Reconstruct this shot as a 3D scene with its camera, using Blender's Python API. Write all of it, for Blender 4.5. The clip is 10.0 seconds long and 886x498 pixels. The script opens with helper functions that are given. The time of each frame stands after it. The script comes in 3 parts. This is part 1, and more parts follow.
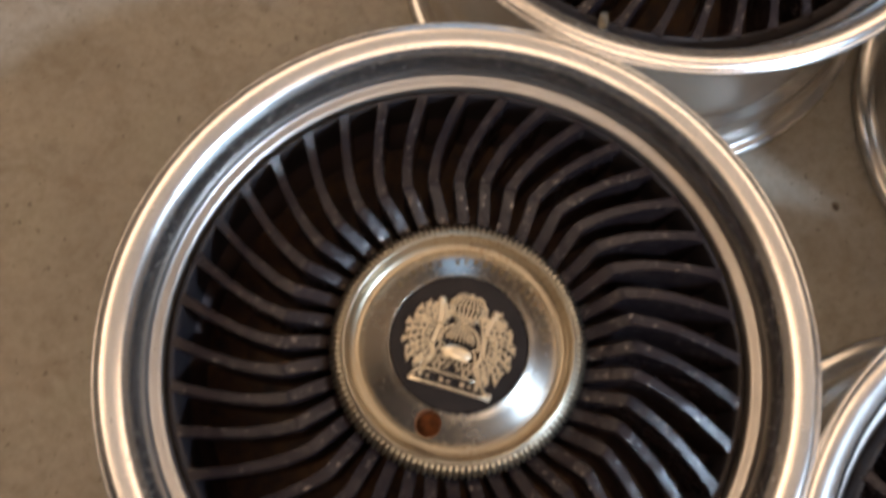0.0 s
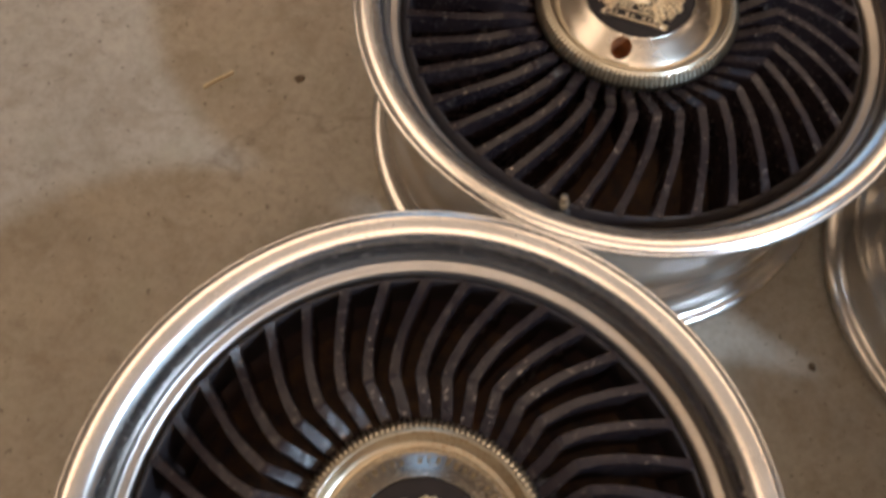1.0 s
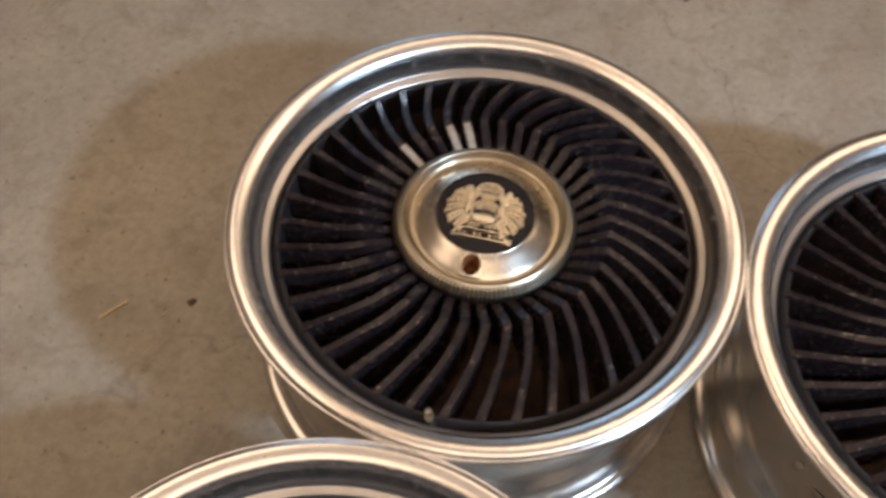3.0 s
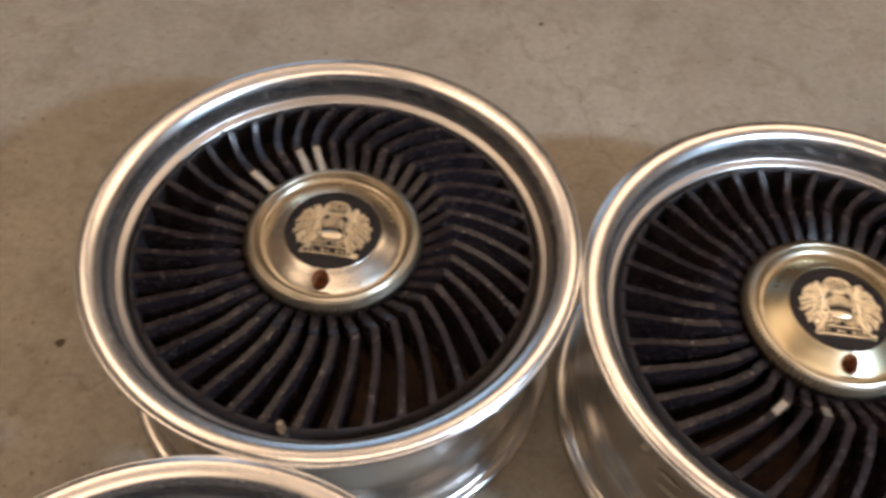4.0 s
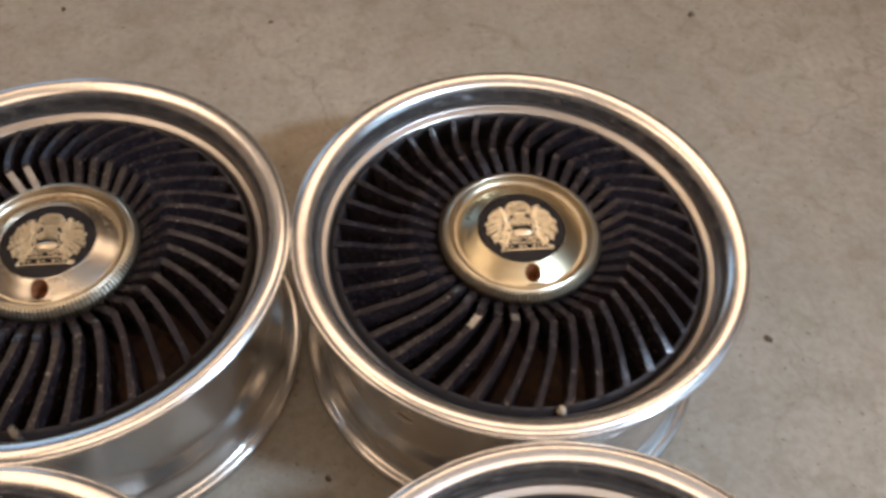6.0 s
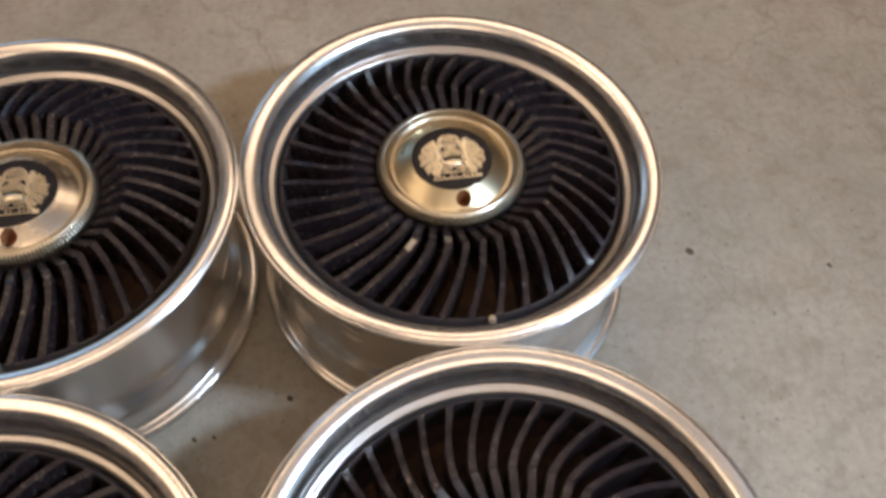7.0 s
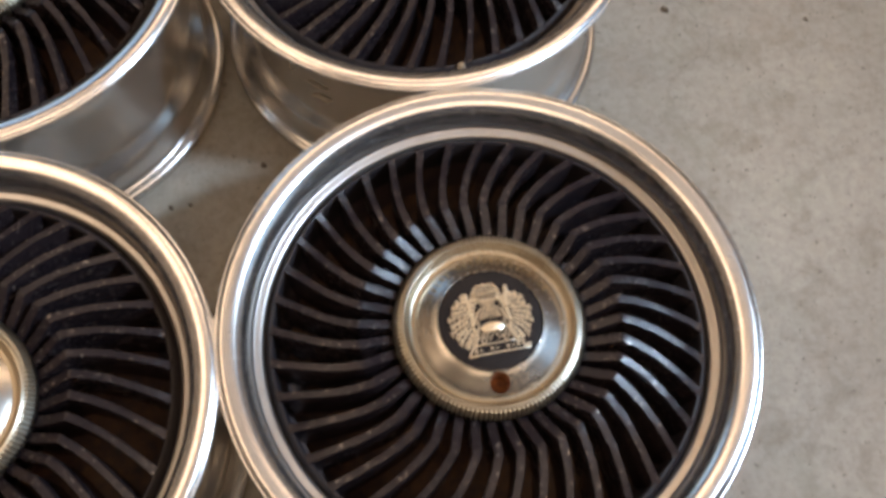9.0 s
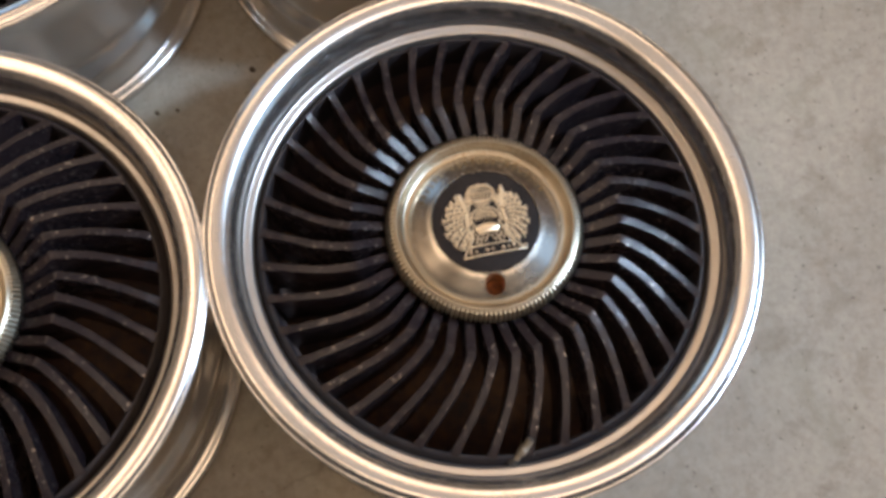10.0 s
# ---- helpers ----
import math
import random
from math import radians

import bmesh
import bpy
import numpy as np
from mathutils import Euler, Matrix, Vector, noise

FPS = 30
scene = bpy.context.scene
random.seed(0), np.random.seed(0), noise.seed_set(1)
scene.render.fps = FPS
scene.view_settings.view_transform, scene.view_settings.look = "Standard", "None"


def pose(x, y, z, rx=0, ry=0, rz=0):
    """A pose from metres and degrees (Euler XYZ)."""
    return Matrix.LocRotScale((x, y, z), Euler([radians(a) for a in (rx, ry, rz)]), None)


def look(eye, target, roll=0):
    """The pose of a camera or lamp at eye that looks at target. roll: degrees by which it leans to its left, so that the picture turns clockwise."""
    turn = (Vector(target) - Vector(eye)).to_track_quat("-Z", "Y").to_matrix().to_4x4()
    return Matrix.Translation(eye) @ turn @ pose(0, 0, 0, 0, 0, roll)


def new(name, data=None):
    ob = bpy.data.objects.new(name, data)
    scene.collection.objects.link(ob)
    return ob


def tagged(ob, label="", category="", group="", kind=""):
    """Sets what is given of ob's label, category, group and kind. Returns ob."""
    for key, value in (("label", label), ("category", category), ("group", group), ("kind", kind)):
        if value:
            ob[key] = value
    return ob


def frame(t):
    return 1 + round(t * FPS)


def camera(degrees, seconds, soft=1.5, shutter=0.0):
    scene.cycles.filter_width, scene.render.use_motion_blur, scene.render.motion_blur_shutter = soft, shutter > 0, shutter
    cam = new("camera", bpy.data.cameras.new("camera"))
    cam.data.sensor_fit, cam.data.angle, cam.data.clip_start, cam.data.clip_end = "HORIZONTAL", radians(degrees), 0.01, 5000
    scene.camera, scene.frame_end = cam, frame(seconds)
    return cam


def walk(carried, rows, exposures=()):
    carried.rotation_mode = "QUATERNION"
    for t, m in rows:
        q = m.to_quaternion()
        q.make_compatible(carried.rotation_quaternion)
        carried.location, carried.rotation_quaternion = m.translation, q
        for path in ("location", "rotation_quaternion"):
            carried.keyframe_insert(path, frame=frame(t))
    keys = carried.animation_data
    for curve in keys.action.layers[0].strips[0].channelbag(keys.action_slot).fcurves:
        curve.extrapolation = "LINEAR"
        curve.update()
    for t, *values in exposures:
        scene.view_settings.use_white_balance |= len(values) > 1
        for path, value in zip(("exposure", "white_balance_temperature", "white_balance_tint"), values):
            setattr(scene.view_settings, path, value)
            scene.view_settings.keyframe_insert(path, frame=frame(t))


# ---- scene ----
cam = camera(53.4, 10.0, soft=3.3, shutter=0.5)
# seconds, eye x y z, yaw, pitch, roll
ROWS = [
    (0, -0.1934, -0.3035, 0.6879, 18.73, -73.17, 3.91),
    (0.5, -0.1932, -0.2714, 0.6917, 19.17, -69.42, 2.79),
    (1, -0.1933, -0.2452, 0.7012, 19.27, -66.58, 2.22),
    (1.5, -0.1889, -0.2280, 0.7161, 18.95, -64.03, 1.90),
    (2, -0.1825, -0.2078, 0.7385, 18.30, -61.59, 1.01),
    (2.2, -0.1771, -0.2027, 0.7460, 18.00, -60.40, 0.81),
    (3.5, -0.1069, -0.2097, 0.7748, 9.93, -55.18, 3.04),
    (4, -0.0652, -0.2230, 0.7788, 6.31, -53.87, 3.92),
    (4.5, -0.0253, -0.2311, 0.7812, 2.15, -53.25, 4.19),
    (5, 0.0101, -0.2404, 0.7853, -1.97, -52.88, 4.65),
    (5.5, 0.0489, -0.2585, 0.7921, -5.02, -52.49, 4.54),
    (5.7, 0.0616, -0.2674, 0.7984, -6.15, -52.53, 4.53),
    (7, 0.1040, -0.3465, 0.8636, -10.81, -55.97, 3.97),
    (7.5, 0.1058, -0.3684, 0.8632, -12.73, -58.43, 4.34),
    (8, 0.1053, -0.3904, 0.8503, -13.63, -60.88, 4.45),
    (8.5, 0.1080, -0.4045, 0.8378, -14.12, -63.80, 4.77),
    (9, 0.1086, -0.4143, 0.8258, -14.64, -66.59, 5.33),
    (9.5, 0.1078, -0.4231, 0.8122, -15.48, -69.04, 6.13),
    (10, 0.1092, -0.4274, 0.8018, -16.67, -71.23, 7.13),
]
walk(cam, [(t, pose(x, y, z, 0, 0, yaw) @ pose(0, 0, 0, 90 + pitch) @ pose(0, 0, 0, 0, 0, roll))
           for t, x, y, z, yaw, pitch, roll in ROWS])

# ---- world and light ----
world = bpy.data.worlds.new("world")
scene.world = world
world.use_nodes = True
wn = world.node_tree.nodes
sky = wn.new("ShaderNodeTexSky")
sky.sky_type, sky.sun_disc = "NISHITA", False
sky.sun_elevation, sky.sun_rotation = radians(38), radians(200)
world.node_tree.links.new(sky.outputs[0], wn["Background"].inputs[0])
wn["Background"].inputs[1].default_value = 0.12

DOOR_Y, DOOR_W, DOOR_H, EAST = -0.75, 1.3, 2.05, 2.7
GATE_X, GATE_W, GATE_H, NORTH = -1.5, 1.2, 2.1, 3.0
SOUTH = -1.9


def daylight(name, width, height, power, m):
    lamp = bpy.data.lights.new(name, "AREA")
    lamp.shape, lamp.size, lamp.size_y = "RECTANGLE", width, height
    lamp.energy, lamp.color = power, (0.45, 0.68, 1.0)
    new(name, lamp).matrix_world = m


daylight("door_daylight", DOOR_W - 0.1, DOOR_H - 0.1, 4, look((EAST + 0.05, DOOR_Y, DOOR_H / 2), (0, DOOR_Y, DOOR_H / 2)))
daylight("gate_daylight", GATE_W - 0.1, GATE_H - 0.1, 4.0, look((GATE_X, NORTH + 0.05, GATE_H / 2), (GATE_X, 0, GATE_H / 2)))

# a cool work lamp beside the wheels: it throws their round shadows across the floor
WORK_LAMP = Vector((1.05, -0.29, 1.21))
WORK_AIM = look(WORK_LAMP, (-3.0, 1.0, 0.8))
lamp = bpy.data.lights.new("work_lamp_light", "AREA")
lamp.shape, lamp.size, lamp.size_y = "RECTANGLE", 0.13, 0.11
lamp.energy, lamp.color = 30, (0.58, 0.75, 0.97)
new("work_lamp_light", lamp).matrix_world = WORK_AIM

LAMP_GLOW = 2.7

# ---- materials ----


class Nodes:
    """Short hand for building a node material."""

    def __init__(self, name):
        self.mat = bpy.data.materials.new(name)
        self.mat.use_nodes = True
        self.tree = self.mat.node_tree
        self.bsdf = self.tree.nodes["Principled BSDF"]

    def add(self, kind, **values):
        n = self.tree.nodes.new("ShaderNode" + kind)
        for k, v in values.items():
            n.inputs[k.replace("_", " ")].default_value = v
        return n

    def link(self, a, b):
        self.tree.links.new(a, b)

    def coords(self, which="Object"):
        return self.add("TexCoord").outputs[which]

    def noise(self, scale, detail=4.0, rough=0.6, vec=None, distort=0.0):
        n = self.add("TexNoise", Scale=scale, Detail=detail, Roughness=rough, Distortion=distort)
        if vec is not None:
            self.link(vec, n.inputs["Vector"])
        return n.outputs["Fac"]

    def ramp(self, fac, *stops):
        n = self.add("ValToRGB")
        while len(n.color_ramp.elements) < len(stops):
            n.color_ramp.elements.new(0.5)
        for e, (p, c) in zip(n.color_ramp.elements, stops):
            e.position = p
            e.color = (*c, 1) if isinstance(c, tuple) else (c, c, c, 1)
        self.link(fac, n.inputs[0])
        return n.outputs[0]

    def mix(self, fac, a, b, blend="MIX"):
        n = self.tree.nodes.new("ShaderNodeMix")
        n.data_type, n.blend_type = "RGBA", blend
        for v, i in ((fac, 0), (a, 6), (b, 7)):
            if isinstance(v, bpy.types.NodeSocket):
                self.link(v, n.inputs[i])
            elif i == 0:
                n.inputs[i].default_value = v
            else:
                n.inputs[i].default_value = (*v, 1)
        return n.outputs[2]

    def math(self, op, a, b=0.0):
        n = self.tree.nodes.new("ShaderNodeMath")
        n.operation = op
        for v, i in ((a, 0), (b, 1)):
            if isinstance(v, bpy.types.NodeSocket):
                self.link(v, n.inputs[i])
            else:
                n.inputs[i].default_value = v
        return n.outputs[0]

    def bump(self, height, strength=0.3, dist=0.001):
        n = self.add("Bump", Strength=strength, Distance=dist)
        self.link(height, n.inputs["Height"])
        self.link(n.outputs[0], self.bsdf.inputs["Normal"])

    def set(self, **values):
        for k, v in values.items():
            i = self.bsdf.inputs[k.replace("_", " ")]
            if isinstance(v, bpy.types.NodeSocket):
                self.link(v, i)
            else:
                i.default_value = v
        return self.mat


def chrome(name, tint, pit, rough, stain=(0.30, 0.20, 0.10), amount=0.35, dust=0.0):
    n = Nodes(name)
    v = n.coords()
    fine = n.noise(420, 3, 0.6, v)
    wide = n.noise(26, 4, 0.65, v)
    flecks = n.ramp(fine, (pit, 0.0), (pit + 0.06, 1.0))
    zone = n.ramp(wide, (0.46, 0.0), (0.66, 1.0))
    mask = n.math("MULTIPLY", flecks, zone)
    film = n.math("MULTIPLY", n.ramp(n.noise(9, 5, 0.7, v), (0.45, 0.0), (0.75, 1.0)), amount)
    col = n.mix(film, tint, tuple(0.5 * a + 0.5 * b for a, b in zip(tint, stain)))
    col = n.mix(mask, col, stain)
    r = n.math("ADD", n.math("MULTIPLY", n.noise(60, 4, 0.6, v), 0.10), rough - 0.04)
    r = n.math("ADD", r, n.math("MULTIPLY", mask, 0.3))
    n.bump(n.noise(160, 3, 0.6, v), 0.05, 0.0006)
    # a thin film of dust dulls the mirror
    metal = n.math("SUBTRACT", 1.0, n.math("MULTIPLY", n.ramp(n.noise(15, 4, 0.6, v), (0.3, 0.5), (0.7, 1.0)), dust))
    return n.set(Base_Color=col, Metallic=metal, Roughness=r)


def plain(name, a, b, scale, rough=0.6, metal=0.0, bump=0.2, **more):
    n = Nodes(name)
    v = n.coords()
    f = n.noise(scale, 6, 0.65, v)
    col = n.mix(n.ramp(f, (0.35, 0.0), (0.68, 1.0)), a, b)
    r = n.math("ADD", n.math("MULTIPLY", n.noise(scale * 4, 3, 0.5, v), 0.25), rough - 0.12)
    n.bump(n.noise(scale * 6, 4, 0.6, v), bump, 0.0008)
    return n.set(Base_Color=col, Metallic=metal, Roughness=r, **more)


M_RIM = chrome("rim_chrome", (0.82, 0.805, 0.785), 0.64, 0.235, (0.30, 0.20, 0.10), 0.5, dust=0.05)
M_STEP = chrome("dull_step_chrome", (0.47, 0.445, 0.42), 0.64, 0.32, (0.22, 0.17, 0.11), 0.6, dust=0.12)
M_BARREL = chrome("barrel_chrome", (0.66, 0.635, 0.60), 0.68, 0.235, amount=0.55, dust=0.13)
M_CAP = chrome("cap_chrome", (0.58, 0.545, 0.49), 0.62, 0.25, (0.42, 0.30, 0.14), 0.6)
M_CAP_AGED = chrome("aged_cap_chrome", (0.46, 0.405, 0.285), 0.58, 0.29, (0.46, 0.31, 0.09), 0.8)
M_TARNISH = chrome("tarnished_chrome", (0.40, 0.35, 0.265), 0.55, 0.29, (0.26, 0.17, 0.09), 0.8)
M_EDGE = chrome("cap_edge_chrome", (0.50, 0.46, 0.37), 0.58, 0.31, (0.32, 0.25, 0.13), 0.8)
# painted dark reflection for the gaps between the cap's ridges
M_RIDGE_SHADE = plain("ridge_gap_shade", (0.12, 0.10, 0.075), (0.17, 0.135, 0.095), 200, 0.6)
M_CREST = chrome("crest_gold", (0.80, 0.71, 0.55), 0.64, 0.32, (0.4, 0.3, 0.16), 0.3)
M_EMBLEM = plain("emblem_black", (0.012, 0.010, 0.010), (0.022, 0.017, 0.016), 60, 0.42, bump=0.05, Specular_IOR_Level=0.14)
M_RUST = plain("rusty_hole", (0.34, 0.12, 0.035), (0.10, 0.035, 0.015), 180, 0.8)
M_LETTER = plain("letter_grey", (0.30, 0.23, 0.14), (0.40, 0.32, 0.2), 200, 0.4, 1.0)
M_VALVE = plain("valve_metal", (0.46, 0.42, 0.35), (0.30, 0.26, 0.20), 250, 0.4, 1.0)
M_RUBBER = plain("valve_rubber", (0.02, 0.018, 0.016), (0.035, 0.03, 0.026), 200, 0.7)
# inner barrel's colour holds the shade seen through the fin gaps
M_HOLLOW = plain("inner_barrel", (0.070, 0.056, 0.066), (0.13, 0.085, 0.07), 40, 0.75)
M_WEB = plain("rusty_web", (0.062, 0.047, 0.050), (0.20, 0.11, 0.062), 75, 0.75)
M_PAPER = plain("label_paper", (0.62, 0.56, 0.46), (0.44, 0.38, 0.29), 120, 0.8)
M_DIRT = plain("dirt", (0.07, 0.05, 0.033), (0.13, 0.095, 0.06), 300, 0.9)
M_STRAW = plain("straw", (0.60, 0.50, 0.34), (0.48, 0.38, 0.24), 200, 0.8)
M_WALL = plain("wall_plaster", (0.26, 0.205, 0.15), (0.33, 0.265, 0.20), 3, 0.85)
M_NORTH = plain("brown_boards", (0.10, 0.075, 0.052), (0.15, 0.115, 0.08), 3, 0.8)
M_PANEL = plain("dark_paint", (0.030, 0.032, 0.042), (0.050, 0.050, 0.060), 6, 0.7)
M_CEIL = plain("ceiling_paint", (0.60, 0.52, 0.42), (0.68, 0.60, 0.50), 3, 0.9)
M_YARD = plain("yard_concrete", (0.36, 0.35, 0.33), (0.46, 0.45, 0.42), 2, 0.9)
M_METAL = plain("lamp_enamel", (0.74, 0.73, 0.70), (0.8, 0.79, 0.76), 10, 0.4)


def fin_paint(name="fin_paint", wear=0.0):
    n = Nodes(name)
    v = n.coords()
    rnd = n.add("ObjectInfo").outputs["Random"]
    geo = n.add("NewGeometry")
    shift = n.add("VectorMath")
    shift.operation = "ADD"
    n.link(v, shift.inputs[0])
    n.link(n.math("MULTIPLY", rnd, 37.0), shift.inputs[1])
    v = shift.outputs[0]
    col = n.mix(n.ramp(n.noise(35, 4, 0.6, v), (0.4, 0.0), (0.7, 1.0)), (0.0125, 0.0090, 0.0112), (0.023, 0.0165, 0.0175))
    # pale edge flecks: chipped paint, and glints of light put into the colour
    chip_glints = n.math("MULTIPLY", n.ramp(n.noise(260, 4, 0.7, v), (0.61 - wear, 0.0), (0.67 - wear, 1.0)),
                   n.ramp(geo.outputs["Pointiness"], (0.50, 0.0), (0.56, 1.0)))
    col = n.mix(chip_glints, col, (0.30, 0.255, 0.225))
    r = n.math("ADD", n.math("MULTIPLY", n.noise(90, 3, 0.6, v), 0.24), 0.07)
    r = n.math("ADD", r, n.math("MULTIPLY", rnd, 0.08))
    n.bump(n.noise(80, 5, 0.65, v), 0.7, 0.0014)
    return n.set(Base_Color=col, Metallic=n.math("MULTIPLY", chip_glints, 0.8), Roughness=r, Specular_IOR_Level=0.24)


M_FIN = fin_paint()
M_RING = plain("ring_black", (0.014, 0.012, 0.016), (0.022, 0.018, 0.018), 60, 0.5, Specular_IOR_Level=0.3)
M_BARE = plain("bare_fin", (0.42, 0.39, 0.34), (0.25, 0.22, 0.19), 160, 0.42, 0.8)


def concrete():
    n = Nodes("floor_concrete")
    v = n.add("NewGeometry").outputs["Position"]
    cloud = n.noise(2.6, 6, 0.62, v)
    grain = n.noise(95, 6, 0.75, v)
    grey = n.mix(n.ramp(cloud, (0.32, 0.0), (0.70, 1.0)), (0.280, 0.247, 0.203), (0.415, 0.372, 0.307))
    col = grey
    col = n.mix(n.ramp(grain, (0.34, 0.40), (0.58, 0.0)), col, (0.15, 0.125, 0.095))
    mid = n.noise(19, 6, 0.7, v, 0.6)
    col = n.mix(n.ramp(mid, (0.30, 0.5), (0.50, 0.0)), col, (0.16, 0.125, 0.08))
    col = n.mix(n.ramp(mid, (0.56, 0.0), (0.76, 0.35)), col, (0.40, 0.345, 0.255))
    pits = n.ramp(n.noise(120, 3, 0.6, v), (0.31, 1.0), (0.36, 0.0))
    hue = n.noise(11, 5, 0.7, v, 0.4)
    col = n.mix(n.ramp(hue, (0.52, 0.0), (0.72, 0.45)), col, (0.30, 0.288, 0.222))
    col = n.mix(n.ramp(hue, (0.28, 0.40), (0.46, 0.0)), col, (0.31, 0.245, 0.185))
    blotch = n.ramp(n.noise(24, 5, 0.7, v), (0.31, 0.9), (0.39, 0.0))
    col = n.mix(n.math("MULTIPLY", pits, 0.7), col, (0.10, 0.085, 0.065))
    col = n.mix(n.math("MULTIPLY", blotch, 0.45), col, (0.16, 0.13, 0.10))
    vor = n.add("TexVoronoi", Scale=1.15)
    vor.feature = "DISTANCE_TO_EDGE"
    wob = n.add("VectorMath")
    wob.operation = "ADD"
    big = n.add("TexNoise", Scale=9.0, Detail=5.0)
    n.link(v, big.inputs["Vector"])
    scl = n.add("VectorMath")
    scl.operation = "SCALE"
    scl.inputs["Scale"].default_value = 0.16
    n.link(big.outputs["Color"], scl.inputs[0])
    n.link(v, wob.inputs[0])
    n.link(scl.outputs[0], wob.inputs[1])
    n.link(wob.outputs[0], vor.inputs["Vector"])
    crack = n.math("MULTIPLY", n.ramp(vor.outputs["Distance"], (0.0, 1.0), (0.004, 0.0)), n.ramp(cloud, (0.45, 0.0), (0.55, 1.0)))
    col = n.mix(n.math("MULTIPLY", crack, 0.35), col, (0.12, 0.10, 0.08))
    rough = n.math("ADD", n.math("MULTIPLY", grain, 0.2), 0.52)
    h = n.math("SUBTRACT", n.math("ADD", grain, n.noise(14, 5, 0.6, v)), n.math("MULTIPLY", n.math("ADD", pits, crack), 0.8))
    n.bump(h, 0.35, 0.0016)
    return n.set(Base_Color=col, Roughness=rough)


M_FLOOR = concrete()

# ---- mesh helpers ----


def mesh_object(name, bm, material, parent=None, label="", smooth=True):
    data = bpy.data.meshes.new(name)
    bmesh.ops.recalc_face_normals(bm, faces=bm.faces)
    bm.to_mesh(data)
    bm.free()
    if smooth:
        data.polygons.foreach_set("use_smooth", [True] * len(data.polygons))
        data.set_sharp_from_angle(angle=radians(38))
    data.materials.append(material)
    ob = new(name, data)
    ob.parent = parent
    return tagged(ob, label)


def part(name, bm, material, parent, label="", smooth=True):
    return mesh_object(name, bm, material, parent, label, smooth)


def shared(name, data, parent, m=None, label=""):
    ob = new(name, data)
    ob.parent = parent
    if m is not None:
        ob.matrix_basis = m
    return tagged(ob, label)


def lathe(profile, steps=144, closed=False, bm=None, wobble=None):
    """Turns a profile of (radius, height) round z. wobble(k, i, r, z) may shift a ring's point."""
    bm = bm or bmesh.new()
    rings = []
    for k in range(steps):
        a = 2 * math.pi * k / steps
        ring = []
        for i, (r, z) in enumerate(profile):
            if wobble:
                r, z = wobble(k, i, r, z)
            ring.append(bm.verts.new((r * math.cos(a), r * math.sin(a), z)))
        rings.append(ring)
    count = len(profile)
    for k in range(steps):
        a, b = rings[k], rings[(k + 1) % steps]
        for i in range(count if closed else count - 1):
            j = (i + 1) % count
            bm.faces.new((a[i], b[i], b[j], a[j]))
    return bm


def curve_profile(points, per=5):
    """A smooth line through the points (Catmull-Rom)."""
    p = [Vector(q) for q in points]
    p = [2 * p[0] - p[1], *p, 2 * p[-1] - p[-2]]
    out = []
    for i in range(1, len(p) - 2):
        a, b, c, d = p[i - 1:i + 3]
        for k in range(per):
            t = k / per
            q = 0.5 * (2 * b + (c - a) * t + (2 * a - 5 * b + 4 * c - d) * t * t + (3 * b - a - 3 * c + d) * t ** 3)
            out.append((q.x, q.y))
    out.append((p[-2].x, p[-2].y))
    return out


def box(bm, x0, x1, y0, y1, z0, z1, m=None):
    v = [bm.verts.new((x, y, z)) for x in (x0, x1) for y in (y0, y1) for z in (z0, z1)]
    for f in ((0, 1, 3, 2), (4, 6, 7, 5), (0, 4, 5, 1), (2, 3, 7, 6), (0, 2, 6, 4), (1, 5, 7, 3)):
        bm.faces.new([v[i] for i in f])
    if m is not None:
        bmesh.ops.transform(bm, matrix=m, verts=v)
    return v


def sweep(bm, spine, sections):
    """Sweeps cross-sections (across, up) along a spine of (point, side) and caps the ends."""
    rings = []
    for (p, side), sec in zip(spine, sections):
        rings.append([bm.verts.new(p + side * s + Vector((0, 0, u))) for s, u in sec])
    n = len(rings[0])
    for a, b in zip(rings, rings[1:]):
        for i in range(n):
            bm.faces.new((a[i], b[i], b[(i + 1) % n], a[(i + 1) % n]))
    bm.faces.new(rings[0])
    bm.faces.new(rings[-1][::-1])


# ---- the room ----
WEST, TOP, THICK = -2.6, 2.55, 0.14


def setting(name, boxes, material, label, category):
    bm = bmesh.new()
    for b in boxes:
        box(bm, *b)
    return tagged(mesh_object(name, bm, material, None, smooth=False), label, category, kind="structure")


setting("floor", [(WEST, EAST + 0.2, SOUTH, NORTH + 0.2, -0.12, 0.0)], M_FLOOR,
        "worn grey concrete garage floor with small pits and blotches", "floor")
setting("ceiling", [(WEST, EAST, SOUTH, NORTH, TOP, TOP + 0.1)], M_CEIL, "pale tan painted garage ceiling", "ceiling")
setting("wall_west", [(WEST - THICK, WEST, SOUTH - THICK, NORTH + THICK, -0.12, TOP + 0.1)], M_WALL, "plain brown plaster garage wall", "wall")
setting("wall_south", [(WEST, EAST + THICK, SOUTH - THICK, SOUTH, -0.12, TOP + 0.1)], M_PANEL, "plain dark blue-grey painted garage wall", "wall")
g0, g1 = GATE_X - GATE_W / 2, GATE_X + GATE_W / 2
setting("wall_north", [(WEST, g0, NORTH, NORTH + THICK, 0.0, TOP + 0.1), (g1, EAST + THICK, NORTH, NORTH + THICK, 0.0, TOP + 0.1),
                       (g0, g1, NORTH, NORTH + THICK, GATE_H, TOP + 0.1)], M_NORTH, "plain dark brown garage wall with an open gateway", "wall")
d0, d1 = DOOR_Y - DOOR_W / 2, DOOR_Y + DOOR_W / 2
